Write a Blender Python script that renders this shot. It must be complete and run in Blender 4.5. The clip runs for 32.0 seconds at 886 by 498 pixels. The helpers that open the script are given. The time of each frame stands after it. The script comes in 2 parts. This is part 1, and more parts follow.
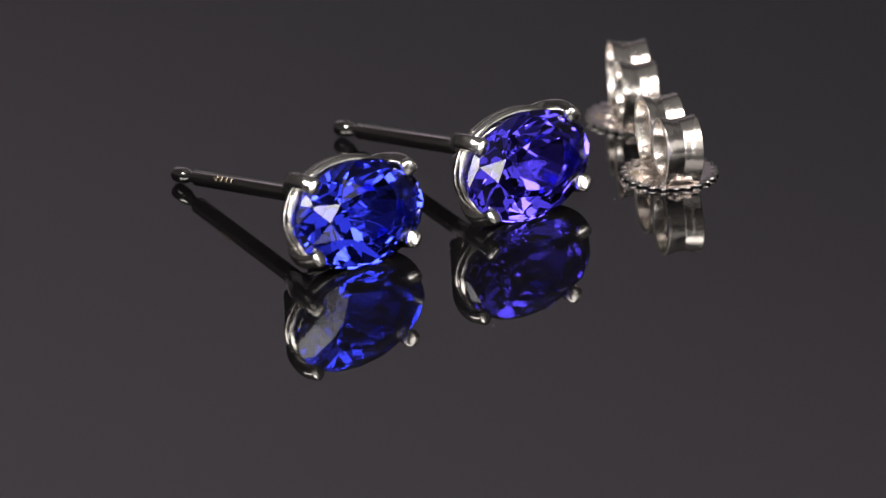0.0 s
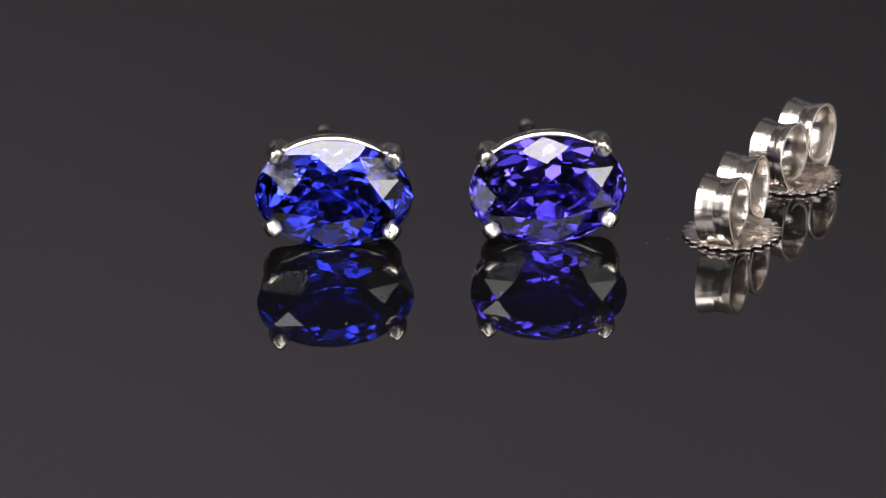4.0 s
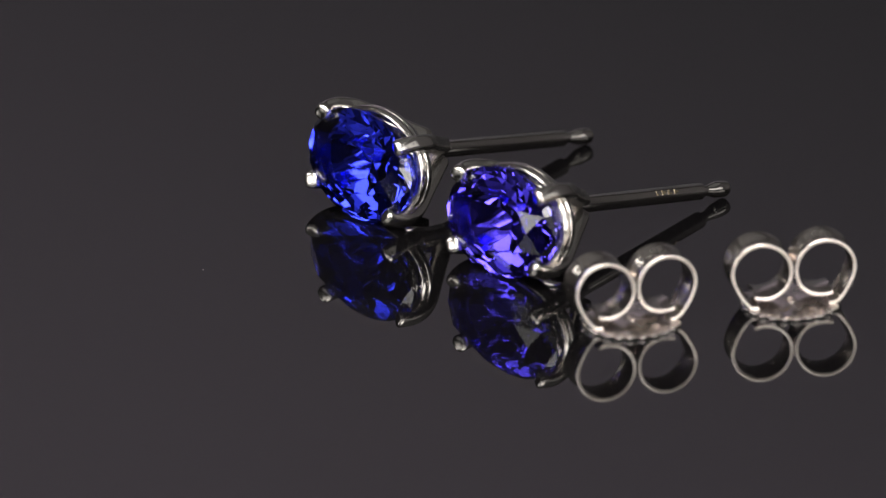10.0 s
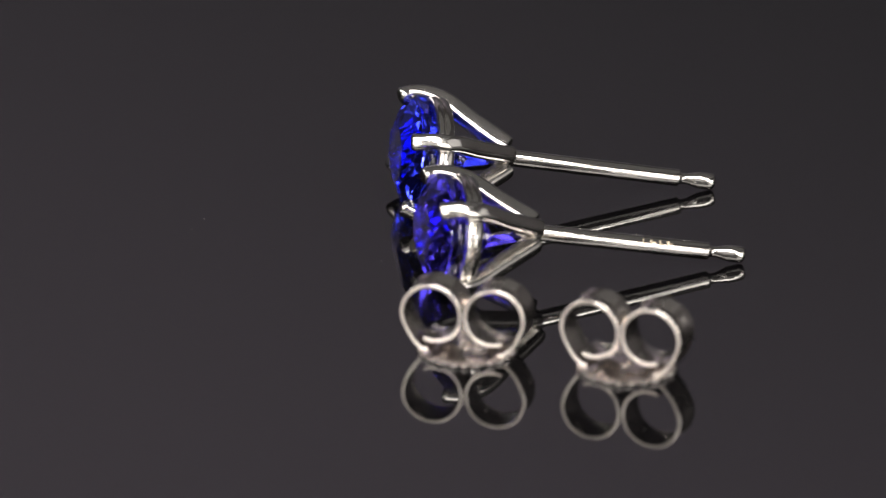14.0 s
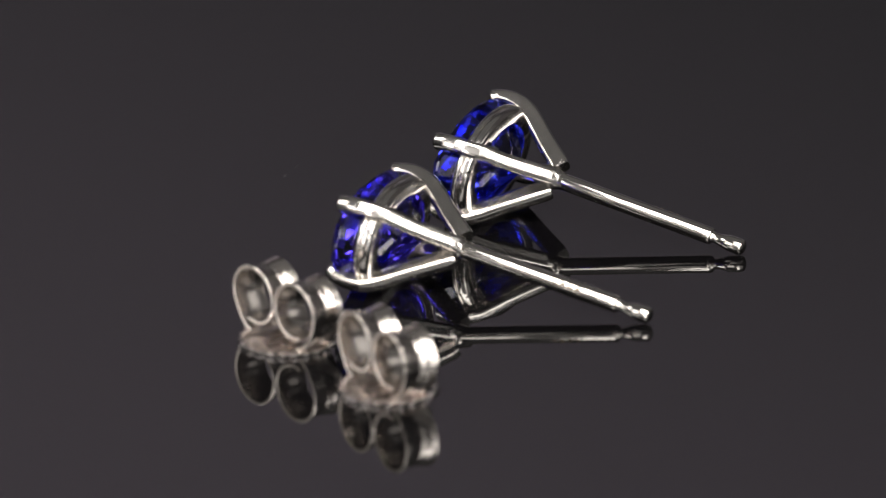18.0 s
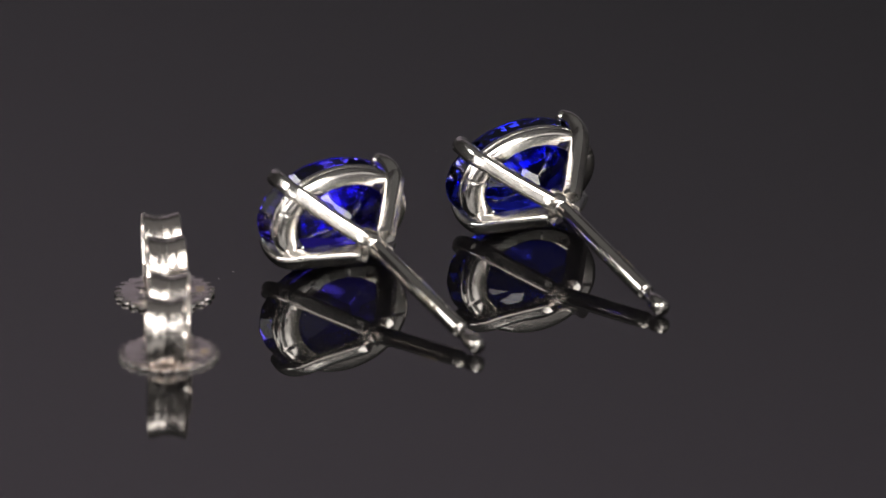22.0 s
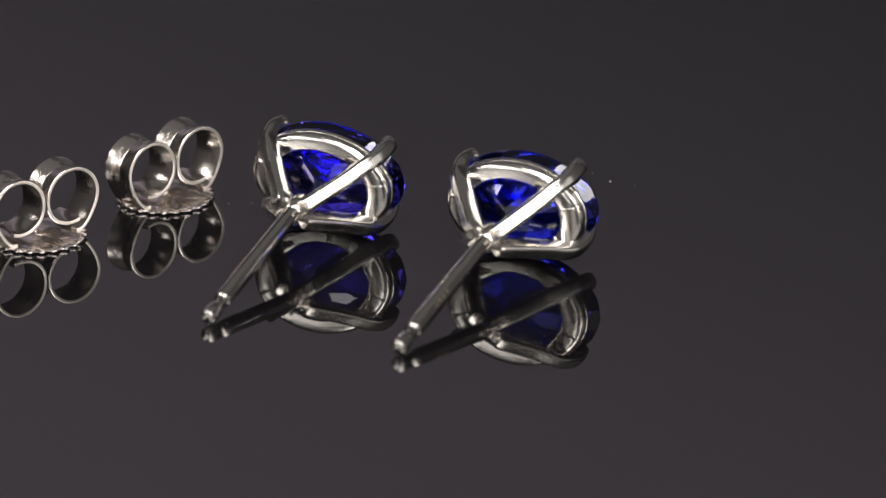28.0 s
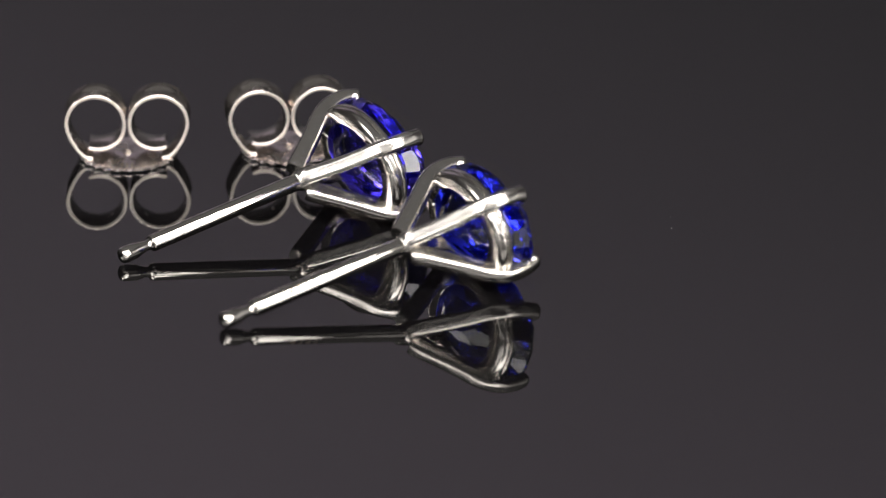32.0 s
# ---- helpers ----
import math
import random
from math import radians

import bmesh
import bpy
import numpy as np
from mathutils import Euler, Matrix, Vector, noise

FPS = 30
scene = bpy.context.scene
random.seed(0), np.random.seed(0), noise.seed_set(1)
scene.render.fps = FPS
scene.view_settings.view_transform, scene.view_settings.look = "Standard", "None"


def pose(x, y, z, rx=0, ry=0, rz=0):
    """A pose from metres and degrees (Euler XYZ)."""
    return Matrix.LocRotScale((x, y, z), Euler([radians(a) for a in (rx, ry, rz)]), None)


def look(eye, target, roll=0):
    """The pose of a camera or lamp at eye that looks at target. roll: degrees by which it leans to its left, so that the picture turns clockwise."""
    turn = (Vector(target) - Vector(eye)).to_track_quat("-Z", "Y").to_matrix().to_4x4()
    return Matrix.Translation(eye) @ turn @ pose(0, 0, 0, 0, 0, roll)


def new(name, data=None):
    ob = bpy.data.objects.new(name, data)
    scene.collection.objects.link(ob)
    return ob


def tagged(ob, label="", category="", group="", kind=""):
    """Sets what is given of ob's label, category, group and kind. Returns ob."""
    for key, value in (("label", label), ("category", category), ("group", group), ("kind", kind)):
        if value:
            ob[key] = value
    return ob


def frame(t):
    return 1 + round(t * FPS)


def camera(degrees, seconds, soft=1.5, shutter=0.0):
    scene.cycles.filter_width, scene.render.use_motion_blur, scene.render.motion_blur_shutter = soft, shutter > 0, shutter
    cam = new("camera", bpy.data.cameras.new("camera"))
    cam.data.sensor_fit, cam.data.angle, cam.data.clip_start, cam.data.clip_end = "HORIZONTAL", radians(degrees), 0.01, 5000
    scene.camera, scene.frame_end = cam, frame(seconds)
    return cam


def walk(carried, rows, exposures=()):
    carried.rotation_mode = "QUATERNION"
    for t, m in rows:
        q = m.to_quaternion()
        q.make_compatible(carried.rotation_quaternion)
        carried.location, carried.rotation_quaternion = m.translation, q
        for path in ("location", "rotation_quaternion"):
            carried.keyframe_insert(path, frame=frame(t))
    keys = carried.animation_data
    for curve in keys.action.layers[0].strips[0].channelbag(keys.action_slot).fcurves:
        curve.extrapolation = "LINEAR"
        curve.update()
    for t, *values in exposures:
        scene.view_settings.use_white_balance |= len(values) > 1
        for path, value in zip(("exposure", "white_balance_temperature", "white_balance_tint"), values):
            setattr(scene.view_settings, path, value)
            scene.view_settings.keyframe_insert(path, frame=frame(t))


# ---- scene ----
MM = 0.001
SECONDS = 32.0
# how far the plate has turned every four seconds, in degrees, clockwise seen from above
TURNED = (36.83, 1.73, -32.89, -66.42, -101.19, -135.83, -170.02, -205.50, -240.80)

cam = camera(3.740, SECONDS, soft=1.2)
EYE = (0.0, -0.49823, 0.19327)
cam.data.dof.use_dof, cam.data.dof.focus_distance, cam.data.dof.aperture_fstop = True, 0.5355, 72.0
AIM = (0.000376, -0.000886, 0.0)
walk(cam, [(0.0, look(EYE, AIM, -0.74)), (SECONDS, look(EYE, AIM, -0.74))], exposures=[(0.0, 0.53), (2.0, 0.50), (6.0, 0.35), (10.0, 0.30), (24.0, 0.28), (29.0, 0.41), (SECONDS, 0.47)])


# ---- light ----
WARM = (1.0, 0.965, 0.93)
world = bpy.data.worlds.new("studio_dusk")
scene.world = world
world.use_nodes = True
world.node_tree.nodes["Background"].inputs[0].default_value = (0.5, 0.49, 0.5, 1)
world.node_tree.nodes["Background"].inputs[1].default_value = 0.02


# ---- materials ----
def material(name, base, rough, metal=0.0, ior=1.5):
    m = bpy.data.materials.new(name)
    m.use_nodes = True
    b = m.node_tree.nodes["Principled BSDF"]
    b.inputs["Base Color"].default_value = (*base, 1)
    b.inputs["Roughness"].default_value = rough
    b.inputs["Metallic"].default_value = metal
    b.inputs["IOR"].default_value = ior
    return m, m.node_tree, b


def noise_node(tree, scale, detail=4.0, stretch=None):
    coords = tree.nodes.new("ShaderNodeTexCoord")
    n = tree.nodes.new("ShaderNodeTexNoise")
    n.inputs["Scale"].default_value = scale
    n.inputs["Detail"].default_value = detail
    if stretch:
        mp = tree.nodes.new("ShaderNodeMapping")
        mp.inputs["Scale"].default_value = stretch
        tree.links.new(coords.outputs["Object"], mp.inputs["Vector"])
        tree.links.new(mp.outputs["Vector"], n.inputs["Vector"])
    else:
        tree.links.new(coords.outputs["Object"], n.inputs["Vector"])
    return n


def spread(tree, source, low, high, target):
    r = tree.nodes.new("ShaderNodeMapRange")
    r.inputs["From Min"].default_value, r.inputs["From Max"].default_value = 0.3, 0.7
    r.inputs["To Min"].default_value, r.inputs["To Max"].default_value = low, high
    tree.links.new(source, r.inputs["Value"])
    tree.links.new(r.outputs["Result"], target)


def bumped(tree, b, source, strength, distance):
    bump = tree.nodes.new("ShaderNodeBump")
    bump.inputs["Strength"].default_value = strength
    bump.inputs["Distance"].default_value = distance
    tree.links.new(source, bump.inputs["Height"])
    tree.links.new(bump.outputs["Normal"], b.inputs["Normal"])


def metal(name, base, low, high, bump, stretch=None):
    m, tree, b = material(name, base, (low + high) / 2, 1.0)
    coarse = noise_node(tree, 900.0, 3.0, stretch)
    fine = noise_node(tree, 5200.0, 4.0, stretch)
    spread(tree, coarse.outputs["Fac"], low, high, b.inputs["Roughness"])
    bumped(tree, b, fine.outputs["Fac"], bump, 0.00002)
    mix = tree.nodes.new("ShaderNodeMix")
    mix.data_type = "RGBA"
    mix.inputs[6].default_value = (*base, 1)
    mix.inputs[7].default_value = (base[0] * 0.86, base[1] * 0.84, base[2] * 0.8, 1)
    tree.links.new(coarse.outputs["Fac"], mix.inputs[0])
    tree.links.new(mix.outputs[2], b.inputs["Base Color"])
    return m


def gem(name, body):
    m, tree, b = material(name, body, 0.0, 0.0, 1.69)
    b.inputs["Transmission Weight"].default_value = 1.0
    return m


SILVER = metal("polished_white_gold", (0.75, 0.725, 0.697), 0.14, 0.27, 0.35)
POST_SILVER = metal("drawn_white_gold_wire", (0.77, 0.745, 0.715), 0.04, 0.13, 0.5, (1, 0.08, 1))
NUT_SILVER = metal("stamped_white_gold_strip", (0.80, 0.75, 0.715), 0.17, 0.29, 0.4)
DISC_SILVER = metal("stamped_white_gold_disc", (0.86, 0.80, 0.785), 0.18, 0.30, 0.12)
SHEARED = metal("sheared_strip_edge", (0.94, 0.87, 0.82), 0.38, 0.58, 1.6)
SHEARED.node_tree.nodes["Principled BSDF"].inputs["Metallic"].default_value = 0.78   # matt, not polished
STAMPED = metal("stamped_burr", (0.42, 0.35, 0.26), 0.25, 0.5, 1.0)
GEM_BLUE = gem("tanzanite_blue", (0.034, 0.050, 0.98))
GEM_VIOLET = gem("tanzanite_violet", (0.094, 0.064, 0.98))


def acrylic():
    m, tree, b = material("black_acrylic", (0.004, 0.0036, 0.004), 0.012, 0.0, 1.52)
    return m


def cloth(name, base, rough=0.9):
    m, tree, b = material(name, base, rough)
    n = noise_node(tree, 3.0, 5.0)
    weave = noise_node(tree, 700.0, 2.0)
    mix = tree.nodes.new("ShaderNodeMix")
    mix.data_type = "RGBA"
    mix.inputs[6].default_value = (*[c * 0.92 for c in base], 1)
    mix.inputs[7].default_value = (*[min(1, c * 1.08) for c in base], 1)
    tree.links.new(n.outputs["Fac"], mix.inputs[0])
    tree.links.new(mix.outputs[2], b.inputs["Base Color"])
    bumped(tree, b, weave.outputs["Fac"], 0.2, 0.0005)
    return m


def glowing(name, colour, radiance):
    m = bpy.data.materials.new(name)
    m.use_nodes = True
    tree = m.node_tree
    tree.nodes.remove(tree.nodes["Principled BSDF"])
    e = tree.nodes.new("ShaderNodeEmission")
    e.inputs["Color"].default_value = (*colour, 1)
    e.inputs["Strength"].default_value = radiance
    tree.links.new(e.outputs["Emission"], tree.nodes["Material Output"].inputs["Surface"])
    return m


ACRYLIC = acrylic()
GREY_CLOTH = cloth("grey_wall_cloth", (0.50, 0.48, 0.49))


def painted_gradient_paper(low, high, z0, z1):
    """Backdrop paper with the plate's light gradient painted in: lighter upwards, darker rightwards."""
    m = cloth("painted_gradient_backdrop", high)
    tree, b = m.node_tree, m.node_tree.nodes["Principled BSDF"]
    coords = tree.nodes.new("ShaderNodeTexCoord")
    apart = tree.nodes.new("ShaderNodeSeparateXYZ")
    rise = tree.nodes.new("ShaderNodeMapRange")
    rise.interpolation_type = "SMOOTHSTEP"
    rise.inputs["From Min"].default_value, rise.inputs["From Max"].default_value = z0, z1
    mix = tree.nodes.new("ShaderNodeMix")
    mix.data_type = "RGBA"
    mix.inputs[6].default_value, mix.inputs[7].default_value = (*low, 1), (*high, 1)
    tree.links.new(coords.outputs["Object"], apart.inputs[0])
    # the slant puts a sideways falloff into the colour too
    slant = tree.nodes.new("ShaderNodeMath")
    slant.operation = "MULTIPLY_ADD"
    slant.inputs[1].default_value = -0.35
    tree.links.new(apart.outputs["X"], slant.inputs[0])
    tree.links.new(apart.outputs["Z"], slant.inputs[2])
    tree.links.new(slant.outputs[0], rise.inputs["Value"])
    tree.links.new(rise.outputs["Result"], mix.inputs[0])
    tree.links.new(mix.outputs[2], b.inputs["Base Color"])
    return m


PAINTED_GRADIENT = painted_gradient_paper((0.176, 0.173, 0.194), (0.72, 0.636, 0.76), 0.26, 0.43)
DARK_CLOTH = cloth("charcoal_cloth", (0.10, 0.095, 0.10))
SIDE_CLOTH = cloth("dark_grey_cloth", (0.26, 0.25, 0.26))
BLACK_CLOTH = cloth("black_velvet", (0.012, 0.011, 0.012))
DARK_METAL = material("black_painted_aluminium", (0.02, 0.02, 0.02), 0.45)[0]
# unseen glowing ceiling, added as ambient fill for metal and stones
FILL_CEILING = glowing("fill_ceiling_glow", (1.0, 0.97, 0.95), 0.09)
FLUFF = material("pale_dust", (0.55, 0.53, 0.52), 0.9)[0]


# ---- building helpers ----
def mesh_object(name, bm, mat, smooth=True):
    bmesh.ops.recalc_face_normals(bm, faces=bm.faces)
    data = bpy.data.meshes.new(name)
    bm.to_mesh(data)
    bm.free()
    data.materials.append(mat)
    if smooth:
        data.shade_smooth()
        data.set_sharp_from_angle(angle=radians(38))
    return new(name, data)


def part(name, bm, mat, parent, label="", smooth=True):
    ob = mesh_object(name, bm, mat, smooth)
    ob.parent = parent
    return tagged(ob, label)


def box(bm, x0, y0, z0, x1, y1, z1, bevel=0.0):
    made = bmesh.ops.create_cube(bm, size=1.0, matrix=Matrix.LocRotScale(
        ((x0 + x1) / 2, (y0 + y1) / 2, (z0 + z1) / 2), None, (x1 - x0, y1 - y0, z1 - z0)))
    if bevel:
        edges = list({e for v in made["verts"] for e in v.link_edges})
        bmesh.ops.bevel(bm, geom=edges, offset=bevel, segments=2, affect="EDGES", profile=0.5)


def lathe(profile, n=48, axis="Z"):
    """A turned solid from (along, radius) pairs; radius 0 closes an end."""
    bm = bmesh.new()
    rings = []
    for s, r in profile:
        if r <= 0:
            rings.append([bm.verts.new((0, 0, s))])
        else:
            rings.append([bm.verts.new((r * math.cos(2 * math.pi * k / n), r * math.sin(2 * math.pi * k / n), s)) for k in range(n)])
    for a, b in zip(rings, rings[1:]):
        for k in range(n):
            j = (k + 1) % n
            face = [a[k % len(a)], a[j % len(a)], b[j % len(b)], b[k % len(b)]]
            keep = []
            for v in face:
                if v not in keep:
                    keep.append(v)
            bm.faces.new(keep)
    for ring in (rings[0], rings[-1]):
        if len(ring) > 1:
            bm.faces.new(ring)
    if axis == "Y":
        bmesh.ops.rotate(bm, verts=bm.verts, cent=(0, 0, 0), matrix=Matrix.Rotation(radians(-90), 3, "X"))
    return bm


def sweep(stations, closed=False):
    """A solid through rings of points; each station is a list of equally many points."""
    bm = bmesh.new()
    rings = [[bm.verts.new(p) for p in st] for st in stations]
    n = len(rings[0])
    pairs = list(zip(rings, rings[1:])) + ([(rings[-1], rings[0])] if closed else [])
    for a, b in pairs:
        for k in range(n):
            j = (k + 1) % n
            bm.faces.new((a[k], a[j], b[j], b[k]))
    if not closed:
        bm.faces.new(rings[0][::-1])
        bm.faces.new(rings[-1])
    return bm


def smooth_path(points, n):
    """Catmull-Rom through the points."""
    pts = [Vector(p) for p in points]
    pts = [2 * pts[0] - pts[1]] + pts + [2 * pts[-1] - pts[-2]]
    out = []
    spans = len(pts) - 3
    for i in range(spans):
        p0, p1, p2, p3 = pts[i:i + 4]
        for k in range(n):
            t = k / n
            out.append(0.5 * (2 * p1 + (p2 - p0) * t + (2 * p0 - 5 * p1 + 4 * p2 - p3) * t * t + (3 * p1 - p0 - 3 * p2 + p3) * t ** 3))
    out.append(pts[-2])
    return out


def wire(path, halves, outward, powers, n=20):
    """Rings of a rounded-square bar along a path: halves gives (across, outward) half sizes for each point."""
    rings = []
    for i, p in enumerate(path):
        ahead = (path[min(i + 1, len(path) - 1)] - path[max(i - 1, 0)]).normalized()
        out = (outward - ahead * outward.dot(ahead)).normalized()
        side = ahead.cross(out)
        w, h = halves[i]
        power = powers[i]
        ring = []
        for k in range(n):
            a = 2 * math.pi * k / n
            c, s = math.cos(a), math.sin(a)
            r = (abs(c) ** power + abs(s) ** power) ** (-1 / power)
            ring.append(p + side * (w * r * c) + out * (h * r * s))
        rings.append(ring)
    return rings


# ---- cut stone ----
def clip(faces, normal, offset):
    """Cuts a convex solid, kept where normal . p <= offset."""
    kept, edge = [], []
    for f in faces:
        side = [normal.dot(p) - offset for p in f]
        if max(side) < 1e-7:
            kept.append(f)
            continue
        if min(side) > -1e-7:
            continue
        g = []
        for i, p in enumerate(f):
            q, a, b = f[(i + 1) % len(f)], side[i], side[(i + 1) % len(f)]
            if a <= 0:
                g.append(p)
            if (a < 0 < b) or (b < 0 < a):
                x = p + (q - p) * (a / (a - b))
                g.append(x)
                edge.append(x)
            elif a == 0:
                edge.append(p)
        if len(g) > 2:
            kept.append(g)
    if len(edge) > 2:
        mid = sum(edge, Vector()) / len(edge)
        u = normal.orthogonal().normalized()
        v = normal.cross(u)
        edge.sort(key=lambda p: math.atan2((p - mid).dot(v), (p - mid).dot(u)))
        ring = []
        for p in edge:
            if not ring or (p - ring[-1]).length > 1e-5:
                ring.append(p)
        if len(ring) > 2:
            kept.append(ring)
    return kept


def facet_plane(p, q, r):
    n = (q - p).cross(r - p).normalized()
    if n.dot(p) < 0:
        n = -n
    return n, n.dot(p)


def cut_stone(half_wide, half_high, crown, pavilion, table, rp, seed):
    """An oval brilliant with its table towards -y and its girdle in the plane y = 0; table gives its half sizes across and up."""
    rng = random.Random(seed)
    n = 72
    top, bottom = 0.62, -1.3
    ring = [Vector((math.cos(2 * math.pi * k / n), math.sin(2 * math.pi * k / n), 0)) for k in range(n)]
    up, down = Vector((0, 0, top)), Vector((0, 0, bottom))
    solid = [[p + up for p in ring], [p + down for p in ring][::-1]]
    for k in range(n):
        a, b = ring[k], ring[(k + 1) % n]
        solid.append([a + down, b + down, b + up, a + up])
    g = 0.02                                  # half the girdle
    hc, hp = crown, pavilion

    def at(r, deg, z):
        a = radians(deg)
        return Vector((r * math.cos(a), r * math.sin(a), z))

    def corner(deg):
        a = radians(deg)
        return Vector((table[0] * math.cos(a), table[1] * math.sin(a), hc))

    planes = [(Vector((0, 0, 1)), hc)]
    bezels = []
    for k in range(8):
        a = 45 * k
        along = corner(a + 45) - corner(a - 45) + Vector((0, 0, rng.uniform(-0.004, 0.004)))
        bezels.append(facet_plane(corner(a), at(1, a, g), at(1, a, g) + along))
    zm = g + (hc - g) * 0.46                  # where the star facets end
    for k in range(8):
        a = 45 * k
        (n1, d1), (n2, d2) = bezels[k], bezels[(k + 1) % 8]
        m = np.linalg.solve(np.array(((n1.x, n1.y), (n2.x, n2.y))), np.array((d1 - n1.z * zm, d2 - n2.z * zm)))
        meet = Vector((m[0], m[1], zm))
        planes.append(bezels[k])
        planes.append(facet_plane(corner(a), corner(a + 45), meet))
        planes.append(facet_plane(meet, at(1, a, g), at(1, a + 22.5, g * 1.2)))
        planes.append(facet_plane(meet, at(1, a + 45, g), at(1, a + 22.5, g * 1.2)))
    low = g + 0.150                           # a steep belt of facets lies between here and the girdle
    for k in range(8):
        a = 45 * k + rng.uniform(-1, 1)
        dz = rng.uniform(-0.008, 0.008)
        across = Vector((-math.sin(radians(a)), math.cos(radians(a)), 0))
        planes.append(facet_plane(at(1, a, -low), at(0, a, -hp + dz), at(1, a, -low) + across))
        depth = -low - (hp - low) * (1 - rp * math.cos(radians(22.5)))
        for d in (-1, 1):
            e = 45 * k + d * 22.5
            planes.append(facet_plane(at(1, 45 * k, -low), at(1, e + rng.uniform(-0.3, 0.3), -low), at(rp, e, depth + rng.uniform(-0.006, 0.006))))
    for k in range(8):                        # a blunter tier round the culet
        a = 45 * k + 22.5 + rng.uniform(-1, 1)
        across = Vector((-math.sin(radians(a)), math.cos(radians(a)), 0))
        planes.append(facet_plane(at(0.42, a, -low - (hp - low) * 0.60), at(0, a, -hp * 0.93), at(0.42, a, -low - (hp - low) * 0.60) + across))
    for k in range(16):
        a = 22.5 * k + rng.uniform(-1, 1)
        across = Vector((-math.sin(radians(a)), math.cos(radians(a)), 0))
        planes.append(facet_plane(at(1, a, -g), at(0.863, a, -g - 0.267), at(1, a, -g) + across))
    for normal, off in planes:
        solid = clip(solid, normal, off)
    bm = bmesh.new()
    for f in solid:
        bm.faces.new([bm.verts.new((p.x * half_wide, -p.z * half_high, p.y * half_high)) for p in f])
    bmesh.ops.remove_doubles(bm, verts=bm.verts, dist=0.004)
    bmesh.ops.dissolve_degenerate(bm, edges=bm.edges, dist=0.002)
    return bm


def scaled(bm, k=MM):
    bmesh.ops.scale(bm, vec=(k, k, k), verts=bm.verts)
    return bm


# ---- earrings ----
GIRDLE = 0.44            # how far behind the prong tips the girdle lies, in mm


def prong_bar(sx, sz):
    """A bar from the foot of the basket, straight to the rail, then bent forward to a nub that grips the stone."""
    path = smooth_path([(0.40 * sx, 4.30, 0.20 + 0.29 * sz), (1.38 * sx, 2.88, 0.09 + 0.90 * sz), (1.99 * sx, 2.00, 0.03 + 1.34 * sz), (2.27 * sx, 1.50, 1.49 * sz),
                        (2.38 * sx, 1.00, 1.55 * sz), (2.40 * sx, 0.62, 1.54 * sz), (2.375 * sx, 0.36, 1.495 * sz), (2.31 * sx, 0.17, 1.43 * sz)], 10)
    halves = []
    for i in range(len(path)):
        f = i / (len(path) - 1)
        halves.append((0.32 + 0.015 * f, 0.39 - 0.10 * min(1, f / 0.7)))
    halves[0] = (0.29, 0.35)
    end, ahead = path[-1], (path[-1] - path[-2]).normalized()
    for k in range(9):                        # the nub swells a little
        halves[k - 9] = (0.335 + 0.0031 * k, 0.292 + 0.0035 * k)
    for along, size in ((0.05, 0.985), (0.10, 0.93), (0.145, 0.84), (0.175, 0.71), (0.19, 0.55), (0.198, 0.36), (0.20, 0.15)):
        path.append(end + ahead * along)
        halves.append((0.36 * size, 0.32 * size))
    return scaled(sweep(wire(path, halves, Vector((0.84 * sx, 0.0, 0.55 * sz)), [4.0 - 1.5 * min(1, max(0, k / len(path) - 0.4) / 0.35) for k in range(len(path))], 32)))


def gallery():
    """The oval rail under the stone: a grooved outer face, a broad inner bevel and a few file nicks."""
    profile = [(-0.16, 1.06), (-0.07, 1.08), (0.0, 1.13), (0.045, 1.20), (0.05, 1.30), (0.025, 1.345), (-0.015, 1.36), (-0.015, 1.40), (0.025, 1.415),
               (0.05, 1.46), (0.03, 1.60), (-0.05, 1.72), (-0.16, 1.77), (-0.56, 1.83), (-0.63, 1.79), (-0.62, 1.70), (-0.24, 1.14)]
    nicks = {10: 0.05, 27: 0.03, 71: 0.05, 88: 0.03, 117: 0.05, 139: 0.03, 171: 0.05}
    rings = []
    for k in range(192):
        a = 2 * math.pi * k / 192
        w = 1.34 * math.cos(a) ** 2 + 0.90 * math.sin(a) ** 2
        nick = nicks.get(k, 0.0)
        rings.append([Vector(((2.89 + o * w) * math.cos(a), s - (nick if s > 1.68 else 0), (2.12 + o * w) * math.sin(a))) for o, s in profile])
    return scaled(sweep(rings, closed=True))


def post_bar():
    profile = [(3.9, 0.345), (11.20, 0.345), (11.27, 0.32), (11.32, 0.235), (11.42, 0.205), (11.60, 0.215), (11.90, 0.29), (12.02, 0.325),
               (12.52, 0.335), (12.64, 0.30), (12.71, 0.20), (12.73, 0.0)]
    return leaned(scaled(lathe(profile, 40, "Y")))


def leaned(bm):
    """The post sits a little above the middle of the basket and droops slightly."""
    bmesh.ops.translate(bm, vec=(0, -4.1 * MM, 0), verts=bm.verts)
    bmesh.ops.rotate(bm, verts=bm.verts, cent=(0, 0, 0), matrix=Matrix.Rotation(radians(-1.2), 3, "X"))
    bmesh.ops.translate(bm, vec=(0, 4.1 * MM, 0.2 * MM), verts=bm.verts)
    return bm


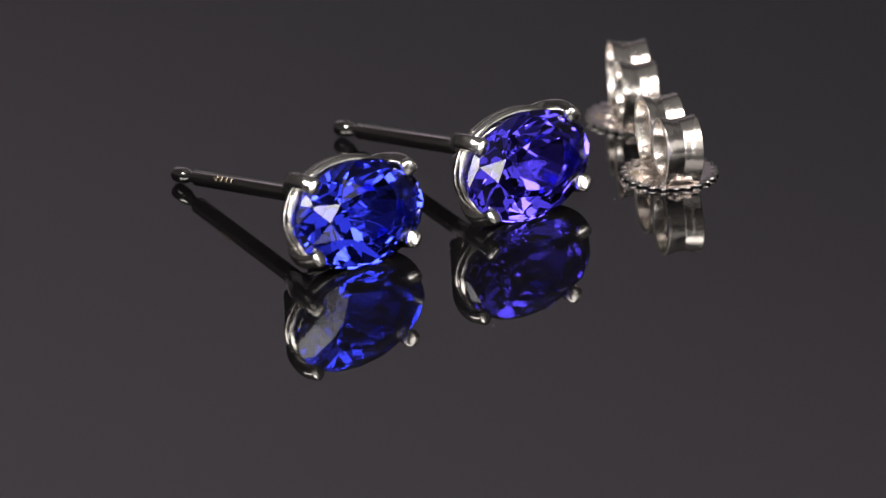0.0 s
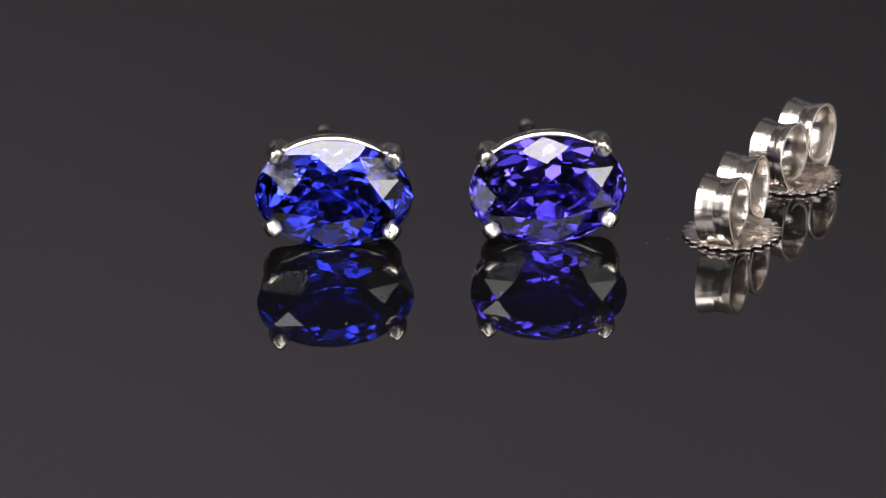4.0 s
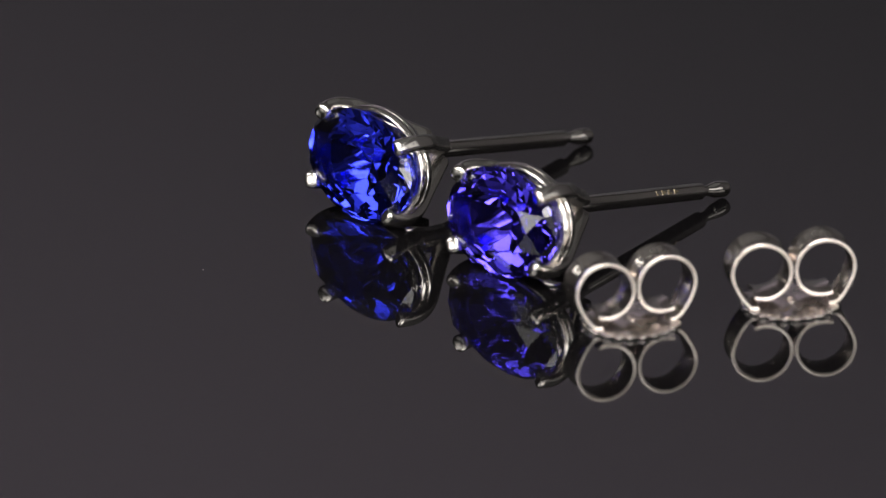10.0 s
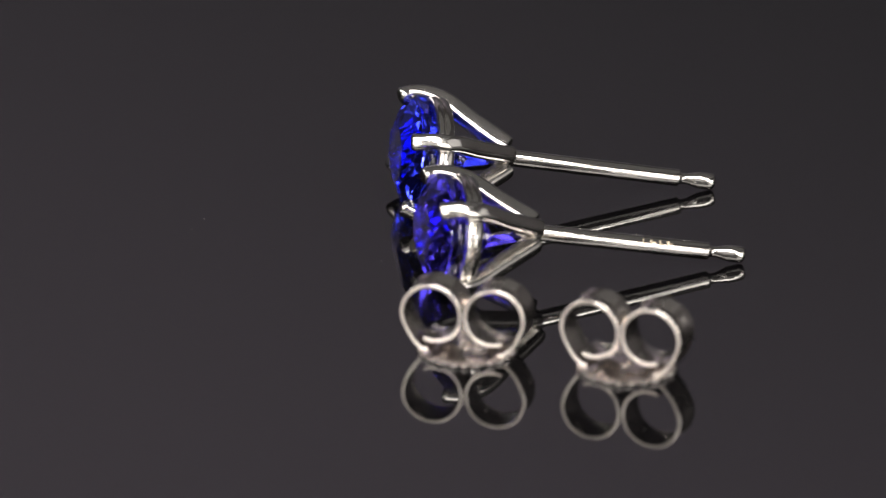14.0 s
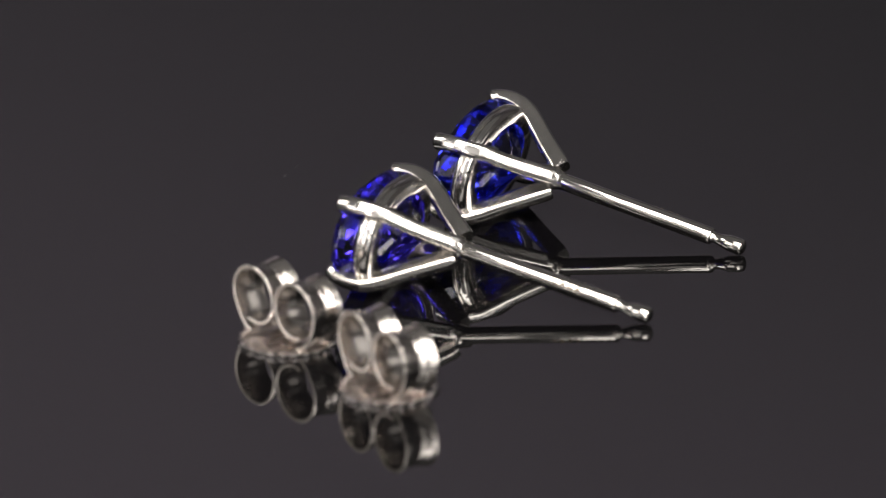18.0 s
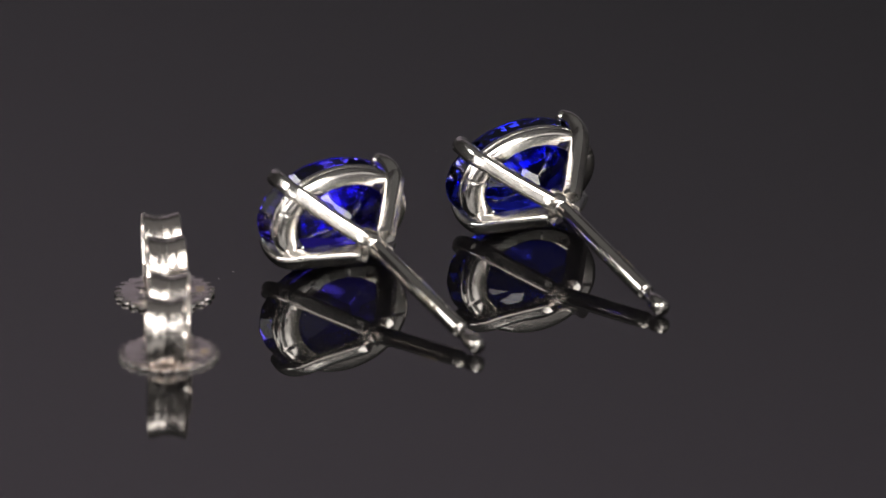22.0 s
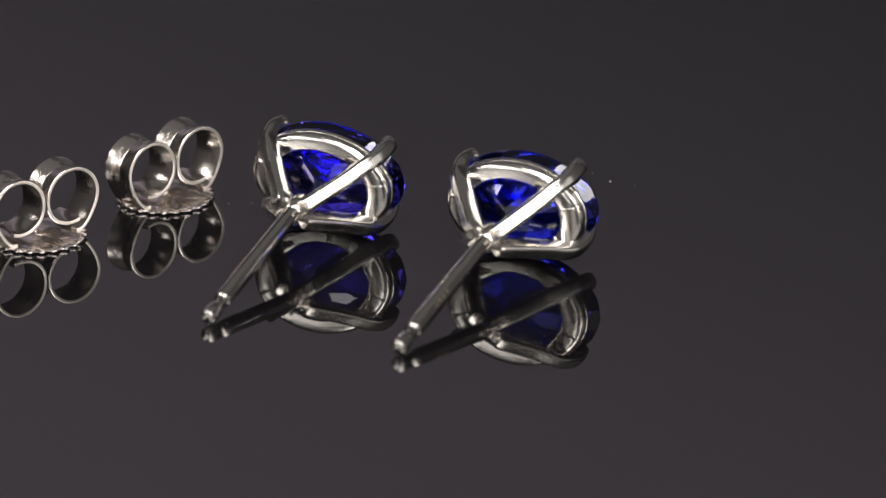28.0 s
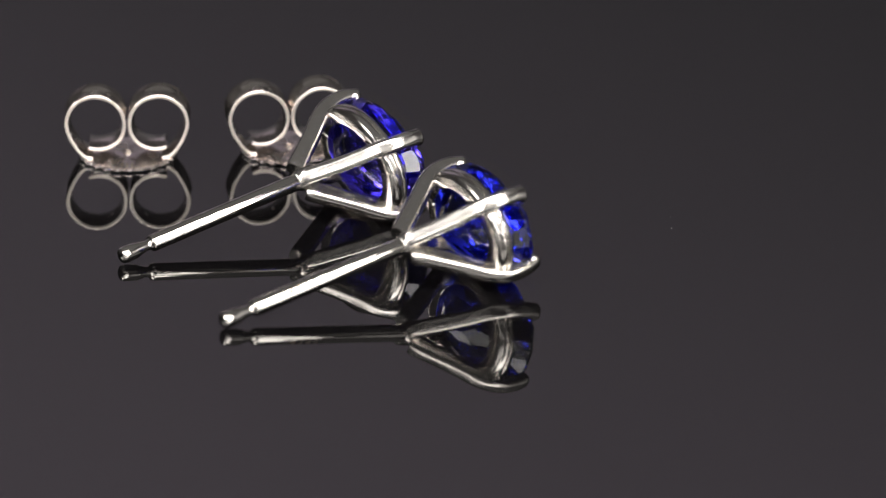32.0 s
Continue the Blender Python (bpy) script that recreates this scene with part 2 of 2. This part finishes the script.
def stud(at, stone_mat, label, stone_label, mark_side, pavilion, table, rp, seed):
    thing = new("stud_earring")
    tagged(thing, label, "earring", "pair of stud earrings")
    bm = cut_stone(3.10, 2.15, 0.290, pavilion * 1.03, table, rp, seed)
    bmesh.ops.translate(bm, vec=(0, GIRDLE, -0.07), verts=bm.verts)
    part("gemstone", scaled(bm), stone_mat, thing, stone_label, smooth=False)
    for sx, sz in ((-1, 1), (1, 1), (1, -1), (-1, -1)):
        part("prong", prong_bar(sx, sz), SILVER, thing)
    part("gallery_ring", gallery(), SILVER, thing, "polished oval ring under the stone")
    part("collar", leaned(scaled(lathe([(3.5, 0.40), (3.80, 0.46), (4.20, 0.47), (4.34, 0.45), (4.40, 0.42), (4.46, 0.39), (4.52, 0.36), (4.55, 0.3)], 36, "Y"))), SILVER, thing)
    post = part("post", post_bar(), POST_SILVER, thing, "straight post with a notched tip")
    for k, (length, gap) in enumerate(((0.10, 0.0), (0.22, 0.30), (0.17, 0.66), (0.21, 0.98))):
        mark = bmesh.new()
        box(mark, -0.02, 8.55 + gap, -0.10, 0.02, 8.55 + gap + length * 0.35, 0.10)
        box(mark, -0.02, 8.55 + gap + length * 0.35, -0.09 + 0.05 * (k % 2), 0.018, 8.55 + gap + length, -0.02 + 0.06 * (k % 2))
        bmesh.ops.translate(mark, vec=(0.336, 0, 0), verts=mark.verts)
        bmesh.ops.rotate(mark, verts=mark.verts, cent=(0, 0, 0), matrix=Matrix.Rotation(radians(mark_side), 3, "Y"))
        part("stamp_mark", leaned(scaled(mark)), STAMPED, post, "small stamped mark")
    thing.matrix_basis = at
    return thing


# ---- friction backs ----
def scroll(side):
    """One curled strip; side -1 or 1 along x."""
    path = smooth_path([(1.40, 0, 0.19), (1.66, 0, 0.23), (1.92, 0, 0.46), (2.18, 0, 0.86), (2.37, 0, 1.30), (2.43, 0, 1.60)], 4)[:-1]
    cx, cz, r = 1.265, 1.63, 1.165
    for k in range(41):
        a = -2 + k * 7.2
        shrink = max(0, (a - 215) / 100) * 0.20
        path.append(Vector((cx + (r - shrink * 0.7) * math.cos(radians(a)), 0, cz + (r - shrink) * math.sin(radians(a)))))
    path = [Vector((p.x * side, 0, p.z)) for p in path]
    rings = []
    for i, p in enumerate(path):
        ahead = (path[min(i + 1, len(path) - 1)] - path[max(i - 1, 0)]).normalized()
        out = Vector((ahead.z, 0, -ahead.x)) * side
        ring = []
        half, thick = 0.74, 0.085
        for v, d in ((-0.95, -0.8), (-0.99, -0.3), (-1, 0.2), (-0.985, 0.7), (-0.94, 1), (-0.62, 0.42), (-0.40, -0.10), (-0.34, -0.40), (-0.06, -0.42), (0, -0.72), (0.06, -0.42), (0.34, -0.40), (0.40, -0.10), (0.62, 0.42), (0.94, 1), (0.985, 0.7), (1, 0.2),
                     (0.99, -0.3), (0.95, -0.8), (0.5, -1.5), (0, -2.1), (-0.5, -1.5)):
            ring.append(p + Vector((0, v * half, 0)) + out * (d * thick))
        rings.append(ring)
    return scaled(sweep(rings))


def nut_disc():
    """A flat scalloped disc; its middle is pressed up into two smooth lobes that carry the scrolls."""
    teeth, n = 23, 276

    def lobes(x, y):
        rise = 0.0
        for side in (-1, 1):
            inside = 1 - ((x - side * 0.60) / 0.60) ** 2 - (y / 1.15) ** 2
            rise = max(rise, 0.07 * max(0.0, inside) ** 0.5)
        return rise

    top = [(0.03 + 0.085 * k, 0.165) for k in range(20)] + [(1.72, 0.168), (1.84, 0.165), (1.91, 0.135)]
    under = [(1.92, 0.075), (1.86, 0.02), (1.5, 0.03), (0.8, 0.05), (0.03, 0.05)]
    rings = []
    for k, (r, z) in enumerate(top + under):
        ring = []
        for j in range(n):
            a = 2 * math.pi * j / n
            scallop = abs(math.cos(teeth * a / 2)) - 0.64
            wide = r + (0.17 * scallop if r > 1.83 else 0.0)
            x, y = wide * math.cos(a), wide * math.sin(a)
            lift = lobes(x, y) if k < len(top) else 0.0
            ring.append(Vector((x, y, z + lift + (0.03 * scallop if r > 1.83 and k < len(top) else 0.0))))
        rings.append(ring)
    return scaled(sweep(rings, closed=True))


def rough_edges(ob):
    """The sheared sides of the strip are duller than its rolled faces."""
    ob.data.materials.append(SHEARED)
    for poly in ob.data.polygons:
        if abs(poly.normal.y) > 0.75:
            poly.material_index = 1
    return ob


def friction_back(at, label):
    thing = new("earring_back")
    tagged(thing, label, "earring back", "pair of earring backs")
    part("disc", nut_disc(), DISC_SILVER, thing, "round disc with a milled edge")
    rough_edges(part("scroll", scroll(-1), NUT_SILVER, thing))
    rough_edges(part("scroll", scroll(1), NUT_SILVER, thing))
    part("eyelet", scaled(lathe([(0.14, 0.24), (0.22, 0.24), (0.235, 0.22), (0.235, 0.17), (0.22, 0.15), (0.14, 0.15)], 32)), NUT_SILVER, thing)
    mark = bmesh.new()
    for k in range(3):
        box(mark, -0.03 + 0.2 * k - 0.2, 1.22, 0.12, 0.03 + 0.2 * k - 0.2, 1.55, 0.182)
    part("stamp_mark", scaled(mark), STAMPED, thing, "small stamped mark")
    thing.matrix_basis = at
    return thing


# ---- where things lie when the stones face the lens ----
def mm(x, y, z, yaw=0.0, tilt=0.0, roll=0.0):
    return Matrix.Translation((x * MM, y * MM, z * MM)) @ Matrix.Rotation(radians(yaw), 4, "Z") @ Matrix.Rotation(radians(-tilt), 4, "X") @ Matrix.Rotation(radians(roll), 4, "Y")


STUD_A = mm(-3.891, -0.847, 2.364, 0.52, 9.33, 3.4)
STUD_B = mm(4.521, -0.754, 2.318, 1.8, 9.04, -3.2)
BACK_A = mm(11.79, -0.02, 0.0, 68.0)
BACK_B = mm(14.52, 5.84, 0.0, 60.3)

# ---- setting ----
bm = bmesh.new()
for (x0, y0, z0, x1, y1, z1) in ((-0.9, -0.9, -0.09, 0.9, 0.9, -0.07),):
    box(bm, x0, y0, z0, x1, y1, z1, 0.002)
# unseen table, black so that no bounce reaches the undersides
tagged(mesh_object("floor", bm, BLACK_CLOTH), "unseen black velvet table added to keep undersides dark", kind="structure")
# backdrop apart, all unseen; wall greys are picked to fill or darken reflections
for name, lims, mat in (("backdrop", (-0.55, 0.875, -0.069, 0.55, 0.879, 0.47), PAINTED_GRADIENT), ("wall_north", (-0.92, 0.90, -0.09, 0.92, 0.92, 1.0), DARK_CLOTH), ("wall_south", (-0.92, -0.92, -0.09, 0.92, -0.90, 1.0), GREY_CLOTH),
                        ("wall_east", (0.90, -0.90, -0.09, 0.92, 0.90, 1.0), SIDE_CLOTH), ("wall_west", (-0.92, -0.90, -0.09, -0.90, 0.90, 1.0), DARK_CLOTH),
                        ("ceiling", (-0.92, -0.92, 1.0, 0.92, 0.92, 1.02), FILL_CEILING)):
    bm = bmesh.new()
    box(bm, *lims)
    tagged(mesh_object(name, bm, mat), {"backdrop": "grey backdrop paper with a light gradient painted in", "ceiling": "unseen glowing ceiling added as overhead fill"}.get(name, "unseen cloth wall added to shape reflections"), kind="structure")



def softbox(at, wide, high, glow, poles, label):
    """A flat softbox; its diffuser faces the local -z."""
    thing = new("softbox")
    tagged(thing, label, "softbox", "studio softboxes")
    w, h = wide / 2, high / 2
    bm = bmesh.new()
    box(bm, -w, -h, 0.05, w, h, 0.055, 0.001)
    part("back_plate", bm, DARK_METAL, thing)
    for lims in ((-w - 0.01, -h - 0.01, -0.006, -w, h + 0.01, 0.057), (w, -h - 0.01, -0.006, w + 0.01, h + 0.01, 0.057),
                 (-w, -h - 0.01, -0.006, w, -h, 0.057), (-w, h, -0.006, w, h + 0.01, 0.057)):
        bm = bmesh.new()
        box(bm, *lims, 0.001)
        part("frame_side", bm, DARK_METAL, thing)
    bm = bmesh.new()
    box(bm, -w + 0.002, -h + 0.002, 0.0, w - 0.002, h - 0.002, 0.004)
    part("diffuser", bm, glow, thing, "glowing white fabric diffuser")
    back = at.inverted()
    for x in poles:
        foot = at @ Vector((x, 0, 0.06))
        bm = lathe([(-0.07, 0.03), (-0.065, 0.03), (-0.06, 0.006), (foot.z, 0.006)], 16)
        bmesh.ops.translate(bm, vec=(foot.x, foot.y, 0), verts=bm.verts)
        bmesh.ops.transform(bm, matrix=back, verts=bm.verts)
        part("stand", bm, DARK_METAL, thing)
    thing.matrix_basis = at
    return thing


def toward(az, elev, far=0.64):
    """A place seen from the plate at az degrees to the right of the lens and elev degrees up."""
    return Vector((math.sin(radians(az)) * math.cos(radians(elev)), -math.cos(radians(az)) * math.cos(radians(elev)), math.sin(radians(elev)))) * far


softbox(look(toward(-1, 56), (0, 0, 0)), 0.46, 0.28, glowing("top_diffuser", WARM, 8.2), (-0.16, 0.16), "softbox with a bright diffuser above the lens")
softbox(look(toward(31, 43), (0, 0, 0)), 0.18, 0.18, glowing("key_diffuser", WARM, 9.5), (0.0,), "small bright softbox on a stand beside the lens")
softbox(look(toward(-27, 39), (0, 0, 0)), 0.16, 0.14, glowing("strip_diffuser", WARM, 8.0), (0.0,), "short strip softbox on a stand beside the lens")
softbox(look(toward(-85, 35), (0, 0, 0)), 0.16, 0.16, glowing("side_diffuser", WARM, 7.2), (0.0,), "small square softbox on a stand beside the turntable")
SOFT = glowing("low_diffuser", WARM, 6.0)
softbox(look(toward(37, 15), (0, 0, 0)), 0.20, 0.27, SOFT, (0.0,), "upright strip softbox on a stand low beside the lens")
softbox(look(toward(-19, 15), (0, 0, 0)), 0.13, 0.27, SOFT, (0.0,), "narrow upright softbox on a stand low beside the lens")
# two fill panels added at the sides to soften metal and liven stones
SIDE_FILL = glowing("side_fill_glow", WARM, 3.4)
softbox(look(toward(-54, 20), (0, 0, 0)), 0.22, 0.27, SIDE_FILL, (0.0,), "dim upright fill softbox, added unseen beside the plate")
softbox(look(toward(69, 20), (0, 0, 0)), 0.40, 0.27, glowing("far_fill_glow", WARM, 0.6), (-0.1, 0.1), "large dim fill softbox, added unseen beside the plate")
# added front fill, brightens stones and strip edges that face the lens
softbox(look((0.0, -0.84, 0.35), (0, 0, 0.35)), 1.5, 0.42, glowing("wide_fill_glow", WARM, 0.62), (-0.6, 0.6), "wide dim fill panel added unseen behind the lens")

turntable = new("turntable")
tagged(turntable, "round glossy black acrylic turntable plate on a motor base", "turntable")
part("plate", lathe([(-0.005, 0.0), (-0.005, 0.1595), (-0.0045, 0.16), (-0.0005, 0.16), (0.0, 0.1595), (0.0, 0.0)], 128), ACRYLIC, turntable, "glossy black acrylic plate")
part("motor_base", lathe([(-0.07, 0.0), (-0.07, 0.12), (-0.068, 0.122), (-0.008, 0.122), (-0.005, 0.12), (-0.005, 0.0)], 96), DARK_METAL, turntable)

# ---- things ----
earring_one = stud(STUD_A, GEM_BLUE, "white metal stud earring, oval blue tanzanite, on black acrylic", "oval faceted blue tanzanite", 213, 1.10, (0.61, 0.47), 0.412, 11)
earring_two = stud(STUD_B, GEM_VIOLET, "white metal stud earring, oval violet-blue tanzanite, on black acrylic", "oval faceted violet-blue tanzanite", -33, 1.07, (0.67, 0.54), 0.53, 8)
back_one = friction_back(BACK_A, "silvery butterfly earring back standing on its disc beside the violet-blue stud")
back_two = friction_back(BACK_B, "silvery butterfly earring back standing on its disc, away from the studs")

dust_bm = bmesh.new()
rng = random.Random(5)
for x, y, size in ((9.20, -0.47, 0.03), (8.38, -0.86, 0.034), (1.89, -2.26, 0.022), (-3.70, -8.71, 0.036), (-2.65, -9.28, 0.02), (-4.74, -8.74, 0.018)):
    m = Matrix.LocRotScale((x * MM, y * MM, size * 0.3 * MM), Euler((0, 0, rng.uniform(0, 3))), (size * MM, size * rng.uniform(0.3, 0.8) * MM, size * 0.35 * MM))
    bmesh.ops.create_icosphere(dust_bm, subdivisions=1, radius=1.0, matrix=m)
dust = mesh_object("dust", dust_bm, FLUFF)
tagged(dust, "pale specks of dust on the black acrylic", "dust", kind="stuff")


def motions():
    """Everything on the plate turns with it about the z axis."""
    steps = [SECONDS * k / 64 for k in range(65)]

    ends = (2 * TURNED[0] - TURNED[1], *TURNED, 2 * TURNED[-1] - TURNED[-2])

    def turned(t):
        k = min(int(t / 4), 7)
        u = t / 4 - k
        a, b, c, d = ends[k:k + 4]
        angle = 0.5 * (2 * b + (c - a) * u + (2 * a - 5 * b + 4 * c - d) * u * u + (3 * b - a - 3 * c + d) * u ** 3)
        return Matrix.Rotation(radians(angle), 4, "Z")

    for thing, rest in ((earring_one, STUD_A), (earring_two, STUD_B), (back_one, BACK_A), (back_two, BACK_B), (turntable, Matrix.Identity(4)), (dust, Matrix.Identity(4))):
        walk(thing, [(t, turned(t) @ rest) for t in steps])


motions()
